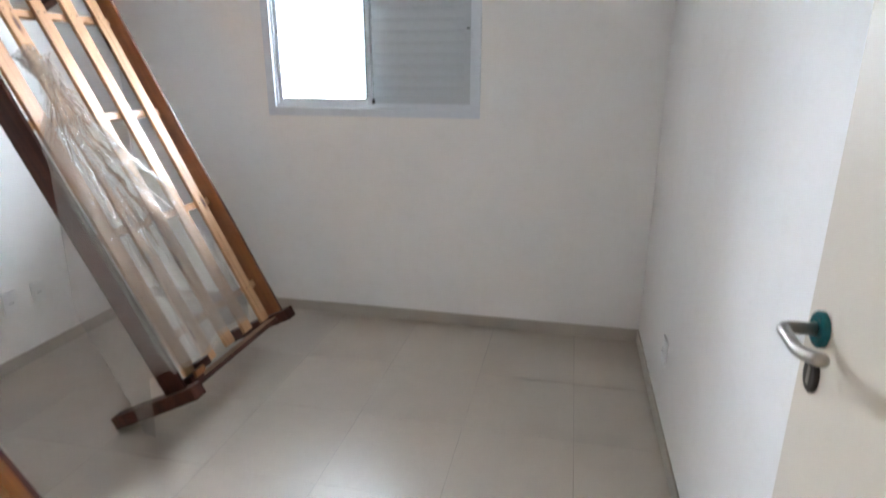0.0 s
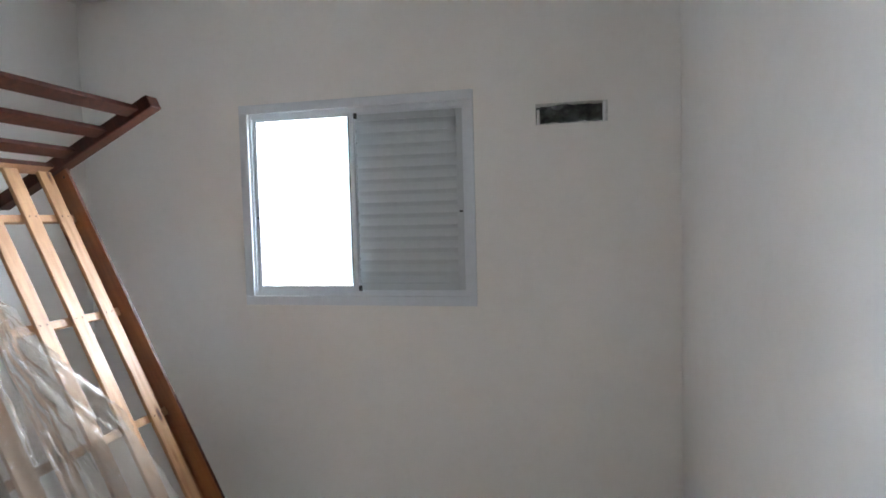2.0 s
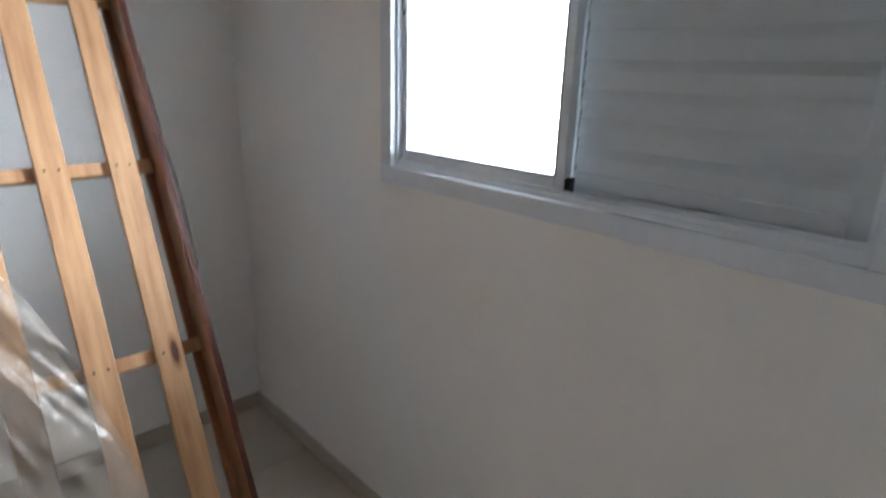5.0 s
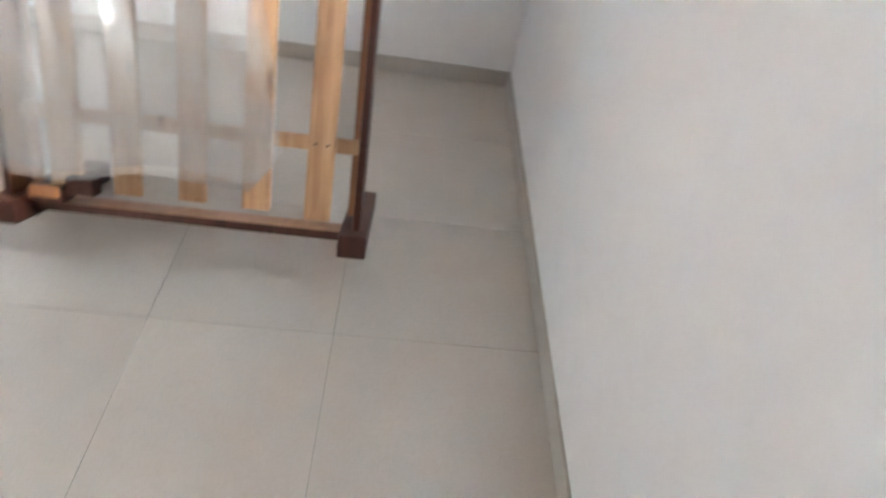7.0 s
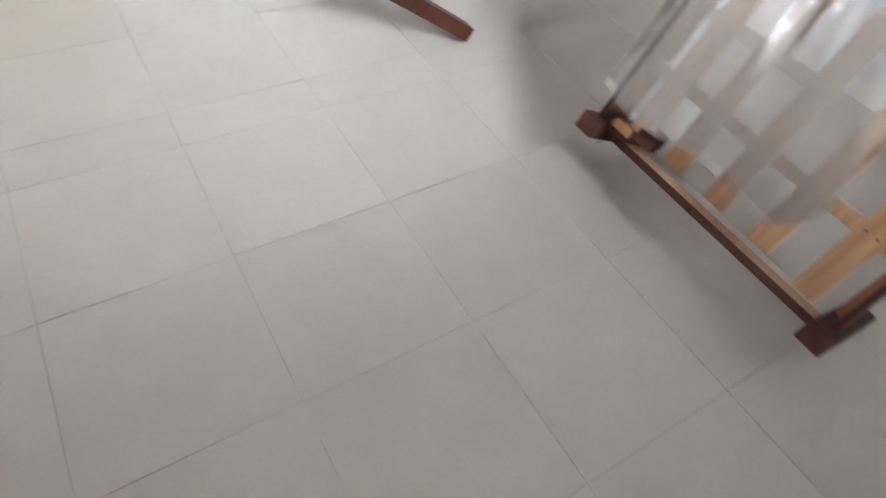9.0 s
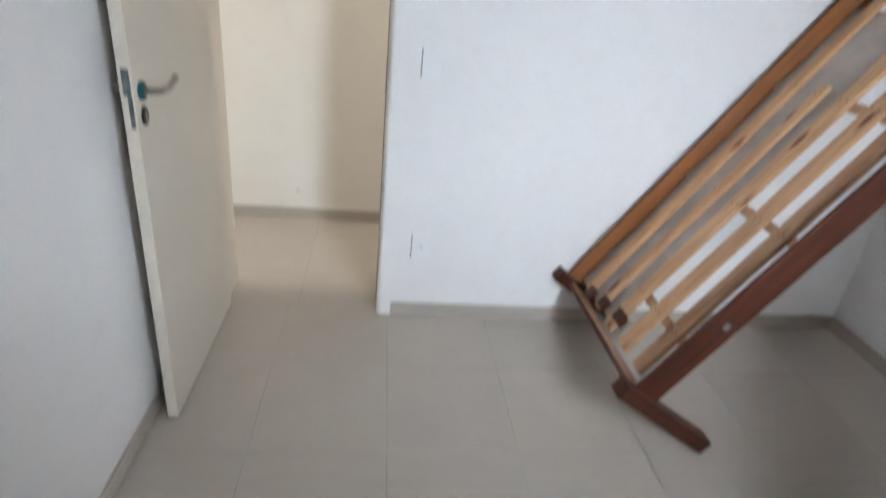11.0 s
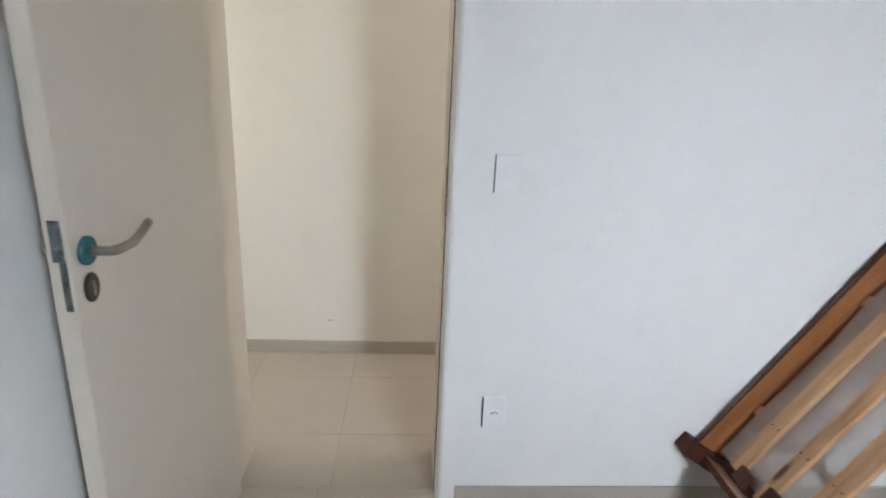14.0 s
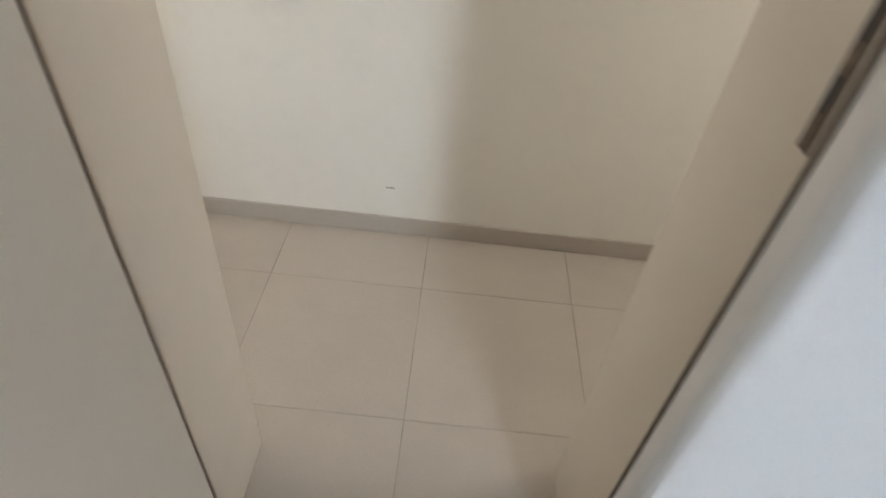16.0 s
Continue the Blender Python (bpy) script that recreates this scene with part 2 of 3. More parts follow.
def disc(bm, centre, axis, r, depth, squash=1.0, sides=32):
    """A flat button with a rounded rim, its face along the axis (+1 or -1 on x)."""
    cx, cy, cz = centre
    rings = []
    for off, rr in ((0, r), (depth * 0.6, r), (depth * 0.9, r * 0.93), (depth, r * 0.8)):
        rings.append([bm.verts.new((cx + axis * off, cy + rr * math.cos(t), cz + rr * squash * math.sin(t)))
                      for t in (2 * math.pi * k / sides for k in range(sides))])
    for a, b_ in zip(rings, rings[1:]):
        for k in range(sides):
            bm.faces.new((a[k], a[(k + 1) % sides], b_[(k + 1) % sides], b_[k]))
    bm.faces.new(rings[-1])
    bm.faces.new(list(reversed(rings[0])))


def mesh_of(name, bm, *materials, smooth=False):
    bmesh.ops.recalc_face_normals(bm, faces=bm.faces)
    me = bpy.data.meshes.new(name)
    bm.to_mesh(me)
    bm.free()
    for m in materials:
        me.materials.append(m)
    if smooth:
        for p in me.polygons:
            p.use_smooth = True
    return me


def part(name, bm, material, parent=None, label="", smooth=False):
    mats = material if isinstance(material, tuple) else (material,)
    ob = new(name, mesh_of(name, bm, *mats, smooth=smooth))
    ob.parent = parent
    if label:
        tagged(ob, label)
    return ob


def face_up(ob):
    """Turn a loose sheet so that its faces look along local +z."""
    if sum(p.normal.z * p.area for p in ob.data.polygons) < 0:
        ob.data.flip_normals()


def boxes(name, spec, material, parent=None, label="", bevel=0.0):
    bm = bmesh.new()
    for s in spec:
        box(bm, *s, bevel=bevel)
    return part(name, bm, material, parent, label)


def empty(name, m=None):
    ob = new(name)
    ob.empty_display_size = 0.1
    if m is not None:
        ob.matrix_world = m
    return ob


# ---- the shell ----
WX0, WX1, WZ0, WZ1 = -2.105, -0.968, 1.252, 2.200     # window opening
VX0, VX1, VZ0, VZ1 = -0.633, -0.310, 2.055, 2.151     # broken slot for a cooling unit's pipes
DX0, DX1, DZ = -0.832, -0.028, 2.118                  # door opening in the masonry
YD = -3.278                                           # hall face of the door wall

wall_n = boxes("wall_north", [
    (XW - 0.15, WX0, 0, 0.15, -0.1, CEIL), (WX0, WX1, 0, 0.15, -0.1, WZ0), (WX0, WX1, 0, 0.15, WZ1, CEIL),
    (WX1, VX0, 0, 0.15, -0.1, CEIL), (VX0, VX1, 0, 0.15, -0.1, VZ0), (VX0, VX1, 0, 0.15, VZ1, CEIL),
    (VX1, 0.15, 0, 0.15, -0.1, CEIL)], M_WALL)
tagged(wall_n, "off-white painted wall with the aluminium window", "wall", kind="structure")
tagged(boxes("wall_east", [(0, 0.15, YD, 0, -0.1, CEIL)], M_WALL), "off-white painted side wall", "wall", kind="structure")
tagged(boxes("wall_west", [(XW - 0.15, XW, YD, 0, -0.1, CEIL)], M_WALL), "off-white painted wall behind leaning beds", "wall", kind="structure")
YM = (YS + YD) / 2
tagged(boxes("wall_south", [
    (XW, DX0, YM, YS, -0.1, CEIL), (DX0, DX1, YM, YS, DZ, CEIL), (DX1, 0, YM, YS, -0.1, CEIL)], M_WALL),
    "off-white painted wall with the doorway", "wall", kind="structure")
HX0, HX1 = -2.4, 1.7
tagged(boxes("wall_hall_north", [
    (HX0, DX0, YD, YM - 0.001, -0.1, CEIL), (DX0, DX1, YD, YM - 0.001, DZ, CEIL), (DX1, -0.001, YD, YM - 0.001, -0.1, CEIL),
    (0.151, HX1, YD, YM - 0.001, -0.1, CEIL)], M_HALL), "cream painted hallway wall beside the doorway", "wall", kind="structure")
tagged(boxes("wall_hall_south", [(HX0, HX1, YH - 0.15, YH, -0.1, CEIL)], M_HALL), "cream painted hallway wall", "wall", kind="structure")
hall_s = bpy.data.objects["wall_hall_south"]
boxes("scuff", [(-0.268, -0.240, YH, YH + 0.0006, 0.181, 0.185), (-0.262, -0.256, YH, YH + 0.0006, 0.185, 0.188)], plain("scuff_grey", (0.42, 0.40, 0.36), 0.8), hall_s, "short grey scuff on the paint")
# unseen end walls, their openings added only to hold the fill lamps
tagged(boxes("wall_hall_west", [(HX0 - 0.15, HX0, YH - 0.15, -3.97, -0.1, CEIL), (HX0 - 0.15, HX0, -3.39, YM, -0.1, CEIL), (HX0 - 0.15, HX0, -3.97, -3.39, -0.1, 0.98), (HX0 - 0.15, HX0, -3.97, -3.39, 2.12, CEIL)], M_HALL), "unseen cream hallway end wall with an opening added for a fill lamp", "wall", kind="structure")
tagged(boxes("wall_hall_east", [(HX1, HX1 + 0.15, YH - 0.15, -3.97, -0.1, CEIL), (HX1, HX1 + 0.15, -3.39, YM, -0.1, CEIL), (HX1, HX1 + 0.15, -3.97, -3.39, -0.1, 0.98), (HX1, HX1 + 0.15, -3.97, -3.39, 2.12, CEIL)], M_HALL), "unseen cream hallway end wall with an opening added for a fill lamp", "wall", kind="structure")
tagged(boxes("ceiling", [(XW - 0.15, 0.15, YM, 0.15, CEIL, CEIL + 0.12), (HX0 - 0.15, HX1 + 0.15, YH - 0.15, YM - 0.001, CEIL, CEIL + 0.12)], M_CEIL),
       "plain white painted ceiling", "ceiling", kind="structure")

# skirting, a strip of cut porcelain
SK, ST = 0.07, 0.009
def skirting(name, x0, x1, y0, y1):
    bm = bmesh.new()
    box(bm, x0, x1, y0, y1, 0.0, SK, 0.002, 1)
    return tagged(part(name, bm, M_SKIRT), "low beige porcelain skirting along the wall", "baseboard", kind="structure")


skirting("baseboard_north", XW, 0, -ST, 0)
skirting("baseboard_east", -ST, 0, YS, -ST)
skirting("baseboard_west", XW, XW + ST, YS, -ST)
skirting("baseboard_south", XW + ST, -0.828, YS, YS + ST)
skirting("baseboard_hall_south", HX0, HX1, YH, YH + ST)
skirting("baseboard_hall_north", HX0, DX0 - 0.05, YD - ST, YD)

# distance seen through the glass
bd = bmesh.new()
box(bd, -40, 36, 9.0, 9.02, -6, 14)
tagged(part("backdrop", bd, glow("overcast_glare", (0.92, 0.96, 1.0), 11.0)), "bright white overcast sky outside the window", "sky", kind="structure")
gr = bmesh.new()
box(gr, -300, 300, -300, 300, -3.2, -3.1)
tagged(part("ground", gr, plain("outdoor_ground", (0.3, 0.29, 0.27), 0.9, scale=0.4)), "plain pale ground far below outside", "ground", kind="structure")


# ---- window ----
def window():
    w = empty("window_1")
    tagged(w, "white aluminium sliding window, one pane and one louvred shutter", "window", kind="structure")
    # flat trim on the wall
    x0, x1, z0, z1, tw = -2.150, -0.924, 1.209, 2.242, 0.047
    for n, s in (("trim_left", (x0, x0 + tw, z0 + tw, z1 - tw)), ("trim_right", (x1 - tw, x1, z0 + tw, z1 - tw)),
                 ("trim_top", (x0, x1, z1 - tw, z1)), ("trim_bottom", (x0, x1, z0, z0 + tw))):
        bm = bmesh.new()
        box(bm, s[0], s[1], -0.012, 0.004, s[2], s[3], 0.003)
        part(n, bm, M_ALU, w)
    # frame lining the opening, with two tracks
    a0, a1, b0, b1 = WX0 + 0.001, WX1 - 0.001, WZ0 + 0.001, WZ1 - 0.001
    fr = [(a0, a0 + 0.012, 0.005, 0.148, b0, b1), (a1 - 0.012, a1, 0.005, 0.148, b0, b1),
          (a0 + 0.012, a1 - 0.012, 0.005, 0.148, b0, b0 + 0.014), (a0 + 0.012, a1 - 0.012, 0.005, 0.148, b1 - 0.014, b1)]
    for y in (0.008, 0.055, 0.100):
        fr += [(a0 + 0.012, a1 - 0.012, y, y + 0.004, b0 + 0.014, b0 + 0.026), (a0 + 0.012, a1 - 0.012, y, y + 0.004, b1 - 0.030, b1 - 0.014)]
    boxes("window_frame", fr, M_ALU, w)
    # glazed sash in the inner track
    s = empty("sash")
    s.parent = w
    gx0, gx1, gz0, gz1 = -2.069, -1.561, 1.306, 2.157
    sx0, sx1, sz0, sz1 = a0 + 0.013, -1.536, b0 + 0.015, b1 - 0.018
    for n, q in (("stile", (sx0, gx0, sz0, sz1)), ("stile", (gx1, sx1, sz0, sz1)),
                 ("rail", (gx0, gx1, sz0, gz0)), ("rail", (gx0, gx1, gz1, sz1))):
        bm = bmesh.new()
        box(bm, q[0], q[1], 0.018, 0.046, q[2], q[3], 0.003)
        part(n, bm, M_ALU, s)
    gb = bmesh.new()
    box(gb, gx0 - 0.004, gx1 + 0.004, 0.030, 0.034, gz0 - 0.004, gz1 + 0.004)
    pane = part("pane", gb, M_GLASS, s, "clear window glass")
    pane.visible_shadow = False
    gk = [(gx0, gx1, 0.0165, 0.0185, gz0 - 0.0035, gz0), (gx1, gx1 + 0.0035, 0.0165, 0.0185, gz0, gz1), (gx0 - 0.003, gx0, 0.0165, 0.0185, gz0, gz1)]
    boxes("gasket", gk, M_RUBBER, s, "thin black rubber gasket")
    for z in (sz0 + 0.001, sz1 - 0.036):
        bm = bmesh.new()
        box(bm, sx1 + 0.001, sx1 + 0.012, 0.020, 0.044, z, z + 0.035, 0.002)
        part("brush_seal", bm, M_RUBBER, s, "black brush seal at the meeting stile")
    bm = bmesh.new()
    box(bm, -2.083, -2.072, 0.0150, 0.0182, 1.62, 1.74, 0.001)
    part("finger_pull", bm, M_ALU, s)
    bm = bmesh.new()
    box(bm, -2.081, -2.074, 0.0135, 0.0152, 1.655, 1.668, 0.0005)
    part("catch", bm, M_RUBBER, s)
    # louvred shutter leaf in the outer track
    h = empty("shutter")
    h.parent = w
    hx0, hx1, hz0, hz1 = -1.590, a1 - 0.013, b0 + 0.016, b1 - 0.020
    for n, q in (("stile", (hx0, hx0 + 0.05, hz0, hz1)), ("stile", (hx1 - 0.042, hx1, hz0, hz1)),
                 ("rail", (hx0 + 0.05, hx1 - 0.042, hz0, hz0 + 0.045)), ("rail", (hx0 + 0.05, hx1 - 0.042, hz1 - 0.045, hz1))):
        bm = bmesh.new()
        box(bm, q[0], q[1], 0.062, 0.088, q[2], q[3], 0.003)
        part(n, bm, M_SHUTTER, h)
    n = 14
    step = (hz1 - hz0 - 0.09) / n
    bm = bmesh.new()
    prof = [(0.0650, -0.001), (0.0640, step * 0.25), (0.0643, step * 0.62), (0.0690, step * 0.98), (0.0720, step * 1.02), (0.0675, step * 0.6), (0.0670, step * 0.3), (0.0680, -0.001)]
    ends = [[bm.verts.new((x, y, z)) for y, z in prof] for x in (hx0 + 0.048, hx1 - 0.040)]
    for k in range(len(prof)):
        j = (k + 1) % len(prof)
        bm.faces.new((ends[0][k], ends[0][j], ends[1][j], ends[1][k]))
    bm.faces.new(ends[0])
    bm.faces.new(list(reversed(ends[1])))
    me = mesh_of("slat", bm, M_SHUTTER)
    for k in range(n):
        sl = new("slat", me)
        sl.parent = h
        sl.location = (0, 0, hz0 + 0.045 + k * step)
        # dark notch at the slat's end, drawn as a small grey box
        cb = bmesh.new()
        box(cb, hx0 + 0.0502, hx0 + 0.0530, 0.0626, 0.0645, 0.004, 0.016, 0.0006, 1)
        part("end_notch", cb, M_LOCK, sl, "small grey box drawn for the notch at the slat's end")
    bm = bmesh.new()
    box(bm, hx1 - 0.030, hx1 - 0.014, 0.0585, 0.0625, 1.665, 1.672, 0.0005)
    part("catch", bm, M_RUBBER, h, "small black catch")
    # unseen panel added behind the shutter's slats to keep the light out
    boxes("light_stop", [(hx0 + 0.01, hx1 - 0.01, 0.0885, 0.092, hz0 + 0.01, hz1 - 0.01)], M_SHUTTER, h)
    return w


window()


# ---- broken slot in the wall above the east end ----
def wall_slot():
    e = empty("wall_slot", pose((VX0 + VX1) / 2, 0.0, VZ0))
    tagged(e, "rough rectangular hole broken in plaster for pipes", "wall hole", kind="structure")
    w, hgt = VX1 - VX0, VZ1 - VZ0
    back = bmesh.new()
    nx, nz = 26, 10
    grid = [[back.verts.new((-w / 2 + w * i / nx, 0.098 - 0.070 * math.sin(0.5 * math.pi * j / nz) + 0.022 * noise.noise((i * 0.4, j * 0.7, 3.1)) - (0.012 if j > 6 and 4 < i < 18 else 0), hgt * j / nz))
             for i in range(nx + 1)] for j in range(nz + 1)]
    for j in range(nz):
        for i in range(nx):
            back.faces.new((grid[j][i], grid[j][i + 1], grid[j + 1][i + 1], grid[j + 1][i]))
    part("broken_back", back, M_CONCRETE, e, "dark rough concrete inside the hole")
    boxes("backing", [(-w / 2, w / 2, 0.125, 0.149, 0, hgt)], M_CONCRETE, e)
    # ragged plaster lips round the edge
    rnd = random.Random(5)
    for name, along, horizontal in (("lip_top", w, True), ("lip_bottom", w, True), ("lip_side", hgt, False)):
        bm = bmesh.new()
        n = 22
        a, b_, c, d = [], [], [], []
        for i in range(n + 1):
            q = i / n
            ext = 0.004 + 0.013 * abs(noise.noise((q * 7.3, len(name), 0.4))) + 0.003 * rnd.random()
            if name == "lip_top":
                p, r_ = (-w / 2 + w * q, hgt), (-w / 2 + w * q, hgt - ext)
            elif name == "lip_bottom":
                p, r_ = (-w / 2 + w * q, 0), (-w / 2 + w * q, ext * 0.8)
            else:
                p, r_ = (w / 2, hgt * q), (w / 2 - ext * 1.3, hgt * q)
            a.append(bm.verts.new((p[0], 0.002, p[1])))
            b_.append(bm.verts.new((r_[0], 0.006 + 0.004 * rnd.random(), r_[1])))
            c.append(bm.verts.new((r_[0], 0.05, r_[1])))
            d.append(bm.verts.new((p[0], 0.05, p[1])))
        for i in range(n):
            for s, t in ((a, b_), (b_, c), (c, d), (d, a)):
                bm.faces.new((s[i], s[i + 1], t[i + 1], t[i]))
        part(name, bm, M_PLASTER, e, "chipped grey plaster edge")
    bm = bmesh.new()
    box(bm, -w / 2 + 0.006, -w / 2 + 0.018, -0.004, 0.06, 0.002, hgt - 0.026, 0.004)
    part("foam_plug", bm, M_PVC, e, "white foam edge piece")
    bm = bmesh.new()
    box(bm, w / 2 - 0.022, w / 2 - 0.010, -0.004, 0.03, 0.008, hgt - 0.004, 0.004)
    part("foam_plug", bm, M_PVC, e, "white foam edge piece")


wall_slot()


# ---- door ----
LX0, LX1, LY0, LY1, LZ0, LZ1 = -0.090, -0.055, -3.028, -2.264, 0.010, 2.076


def lever_set(parent, side, y, z):
    """side -1: on the west face of the open leaf, +1: on its east face."""
    x = LX0 if side < 0 else LX1
    h = empty("door_handle")
    h.parent = parent
    tagged(h, "brushed steel lever with teal film on its rose")
    bm = bmesh.new()
    disc(bm, (x, y, z), side, 0.026, 0.009, 1.0)
    part("rose", bm, M_TEAL, h, "round rose still in teal protective film")
    reach = 0.052 if side < 0 else 0.036
    pts = [(x + side * 0.006, y, z)]
    pts += [(x + side * (reach - 0.014), y, z)]
    for a in (20, 45, 70, 90):
        pts.append((x + side * (reach - 0.014 + 0.014 * math.sin(radians(a))), y - 0.014 * (1 - math.cos(radians(a))), z))
    for q in range(1, 13):
        s = q / 12
        pts.append((x + side * reach, y - 0.014 - 0.120 * s, z - 0.003 * math.sin(3.1 * s) + 0.032 * max(0, s - 0.40) ** 1.15))
    bm = bmesh.new()
    tube(bm, pts, 0.0088)
    part("lever", bm, M_STEEL, h, "bent tubular steel lever", smooth=True)
    k = empty("keyhole_plate")
    k.parent = parent
    bm = bmesh.new()
    disc(bm, (x, y, z - 0.068), side, 0.0215, 0.006, 1.25)
    part("escutcheon", bm, M_BRONZE, k, "dark bronze oval keyhole plate", smooth=False)
    bm = bmesh.new()
    box(bm, min(x + side * 0.0055, x + side * 0.0068), max(x + side * 0.0055, x + side * 0.0068), y - 0.004, y + 0.004, z - 0.083, z - 0.056, 0.0005)
    part("cylinder", bm, M_STEEL, k)


def door():
    d = empty("door_1", pose(-0.06, -2.988, 0.0))
    tagged(d, "cream painted flush door, standing wide open", "door", kind="structure")
    d.matrix_world = Matrix.Identity(4)
    bm = bmesh.new()
    box(bm, LX0, LX1, LY0, LY1, LZ0, LZ1, 0.0025)
    part("leaf", bm, M_DOOR, d)
    lever_set(d, -1, LY1 - 0.050, 1.124)
    lever_set(d, 1, LY1 - 0.050, 1.124)
    bm = bmesh.new()
    box(bm, LX0 + 0.006, LX1 - 0.009, LY1 - 0.001, LY1 + 0.0015, 1.118, 1.190, 0.001)
    box(bm, LX0 + 0.005, LX0 + 0.017, LY1 - 0.001, LY1 + 0.0013, 1.030, 1.1178, 0.001)
    lp = part("lock_plate", bm, M_LOCK, d, "worn steel lock faceplate on the door edge")
    for z0, z1 in ((1.122, 1.142), (1.052, 1.078)):
        bm = bmesh.new()
        box(bm, LX0 + 0.0075, LX0 + (0.022 if z0 > 1.1 else 0.0145), LY1 + 0.0012, LY1 + 0.0045, z0, z1, 0.0012)
        part("latch", bm, M_LOCK, lp)
    for z in (0.28, 1.06, 1.84):
        bm = bmesh.new()
        tube(bm, [(LX1 + 0.006, -3.031, z - 0.04), (LX1 + 0.006, -3.031, z + 0.04)], 0.005, 10)
        part("hinge", bm, M_STEEL, d)


door()


def door_frame():
    f = empty("door_frame")
    tagged(f, "cream painted wooden door frame with white casing", "door frame", kind="structure")
    xe, xw, zt, yr = -0.066, -0.758, 2.090, -3.050
    rear = YD + 0.001
    bm = bmesh.new()
    box(bm, DX0 + 0.001, xw, rear, yr - 0.007, 0, zt, 0.002, 2)
    part("jamb", bm, M_JAMB, f)
    bm = bmesh.new()
    box(bm, xe, DX1 - 0.001, rear, -3.0635, 0, zt, 0.0015, 1)
    part("jamb", bm, M_JAMB, f)
    bm = bmesh.new()
    box(bm, DX0 + 0.001, DX1 - 0.001, rear, yr - 0.007, zt, zt + 0.027, 0.002, 2)
    part("head", bm, M_JAMB, f)
    # dark strips fill these joints, their shade put in as brown colour
    boxes("joint_shade", [(DX0 + 0.002, xw - 0.0004, yr - 0.0068, yr - 0.0002, 0, zt), (xw, xe, yr - 0.0068, yr - 0.0002, zt + 0.005, zt + 0.02)], M_JOINT_SHADE, f, "dark strip for the shade between frame and casing")
    boxes("hinge_shade", [(xe + 0.002, DX1 - 0.004, -3.063, -3.0295, 0, zt)], M_JOINT_SHADE, f, "dark strip for the shade at the hinge side")
    # white casing on the lock side, worn round towards the wall, plain over the head
    bm = bmesh.new()
    prof = [(DX0 + 0.001, yr), (xw - 0.0027, yr), (xw - 0.004, YS - 0.022), (xw - 0.009, YS - 0.011), (xw - 0.015, YS - 0.003), (xw - 0.024, YS + 0.0003), (DX0 - 0.002, YS + 0.0006), (DX0 - 0.002, YS + 0.0001), (DX0 + 0.001, YS + 0.0001)]
    ends = [[bm.verts.new((x, y, z)) for x, y in prof] for z in (0.0, zt + 0.04)]
    n = len(prof)
    for k in range(n):
        bm.faces.new((ends[0][k], ends[0][(k + 1) % n], ends[1][(k + 1) % n], ends[1][k]))
    bm.faces.new(ends[1])
    bm.faces.new(list(reversed(ends[0])))
    part("casing", bm, M_WALL, f, "white painted casing")
    bm = bmesh.new()
    box(bm, DX0 + 0.002, DX1 - 0.001, yr, YS + 0.006, zt, zt + 0.027, 0.003, 2)
    part("casing", bm, M_WALL, f, "white painted casing over the door")
    bm = bmesh.new()
    box(bm, xw - 0.0005, xw + 0.0012, -3.084, -3.062, 1.015, 1.160, 0.0005)
    sp = part("strike_plate", bm, M_STRIKE, f, "brown rusty strike plate with holes")
    for z0, z1 in ((1.117, 1.151), (1.053, 1.087)):
        boxes("strike_hole", [(xw + 0.0012, xw + 0.0016, -3.080, -3.070, z0, z1)], M_RUBBER, sp)


door_frame()


# ---- wall plates ----
def wall_plate(name, label, category, m, socket, loose=False):
    p = empty(name, m)
    tagged(p, label, category)
    bm = bmesh.new()
    box(bm, -0.037, 0.037, 0.0, 0.0095, -0.057, 0.057, 0.002, 2)
    part("plate", bm, M_PLATE, p)
    bm = bmesh.new()
    if socket:
        disc_pts = [(0.0195 * math.cos(t) * 1.15, 0.0195 * math.sin(t) * 0.75) for t in (2 * math.pi * k / 6 for k in range(6))]
        vs = [[bm.verts.new((x, y, z)) for x, z in disc_pts] for y in (0.009, 0.0125)]
        for k in range(6):
            bm.faces.new((vs[0][k], vs[0][(k + 1) % 6], vs[1][(k + 1) % 6], vs[1][k]))
        bm.faces.new(vs[1])
        o = part("outlet", bm, M_PLATE, p)
        for x in (-0.0095, 0.0, 0.0095):
            b2 = bmesh.new()
            box(b2, x - 0.0022, x + 0.0022, 0.0124, 0.0129, -0.0022 + (0.003 if x == 0 else 0), 0.0022 + (0.003 if x == 0 else 0))
            part("pin_hole", b2, M_RUBBER, o)
    else:
        box(bm, -0.013, 0.013, 0.009, 0.0135, -0.024, 0.024, 0.002)
        part("rocker", bm, M_PLATE, p)
    # dark strip on one long side, drawn as shade where the plate stands off
    if loose:
        boxes("plate_shade", [(0.0372, 0.0396, 0.0, 0.0085, -0.055, 0.055)], M_RUBBER, p, "dark strip for the shade beside the plate")
    return p


wall_plate("light_switch", "white plastic rocker switch plate beside the door", "light switch", pose(-0.931, YS, 1.163), False, True)
wall_plate("wall_socket", "white plastic socket plate low on the wall", "socket", pose(-0.944, YS, 0.368), True, True)
wall_plate("wall_socket", "white plastic socket plate near the window corner", "socket", pose(0, -0.81, 0.345, 0, 0, 90), True)
for y in (-0.988, -0.828):
    wall_plate("wall_socket", "white plastic socket plate behind the leaning bed", "socket", pose(XW, y, 0.348, 0, 0, -90), True)


# ---- single beds leaning on end against the west wall ----
BW, BL, BH = 0.875, 1.98, 0.41      # width, length over the posts, rail top to the leg's end


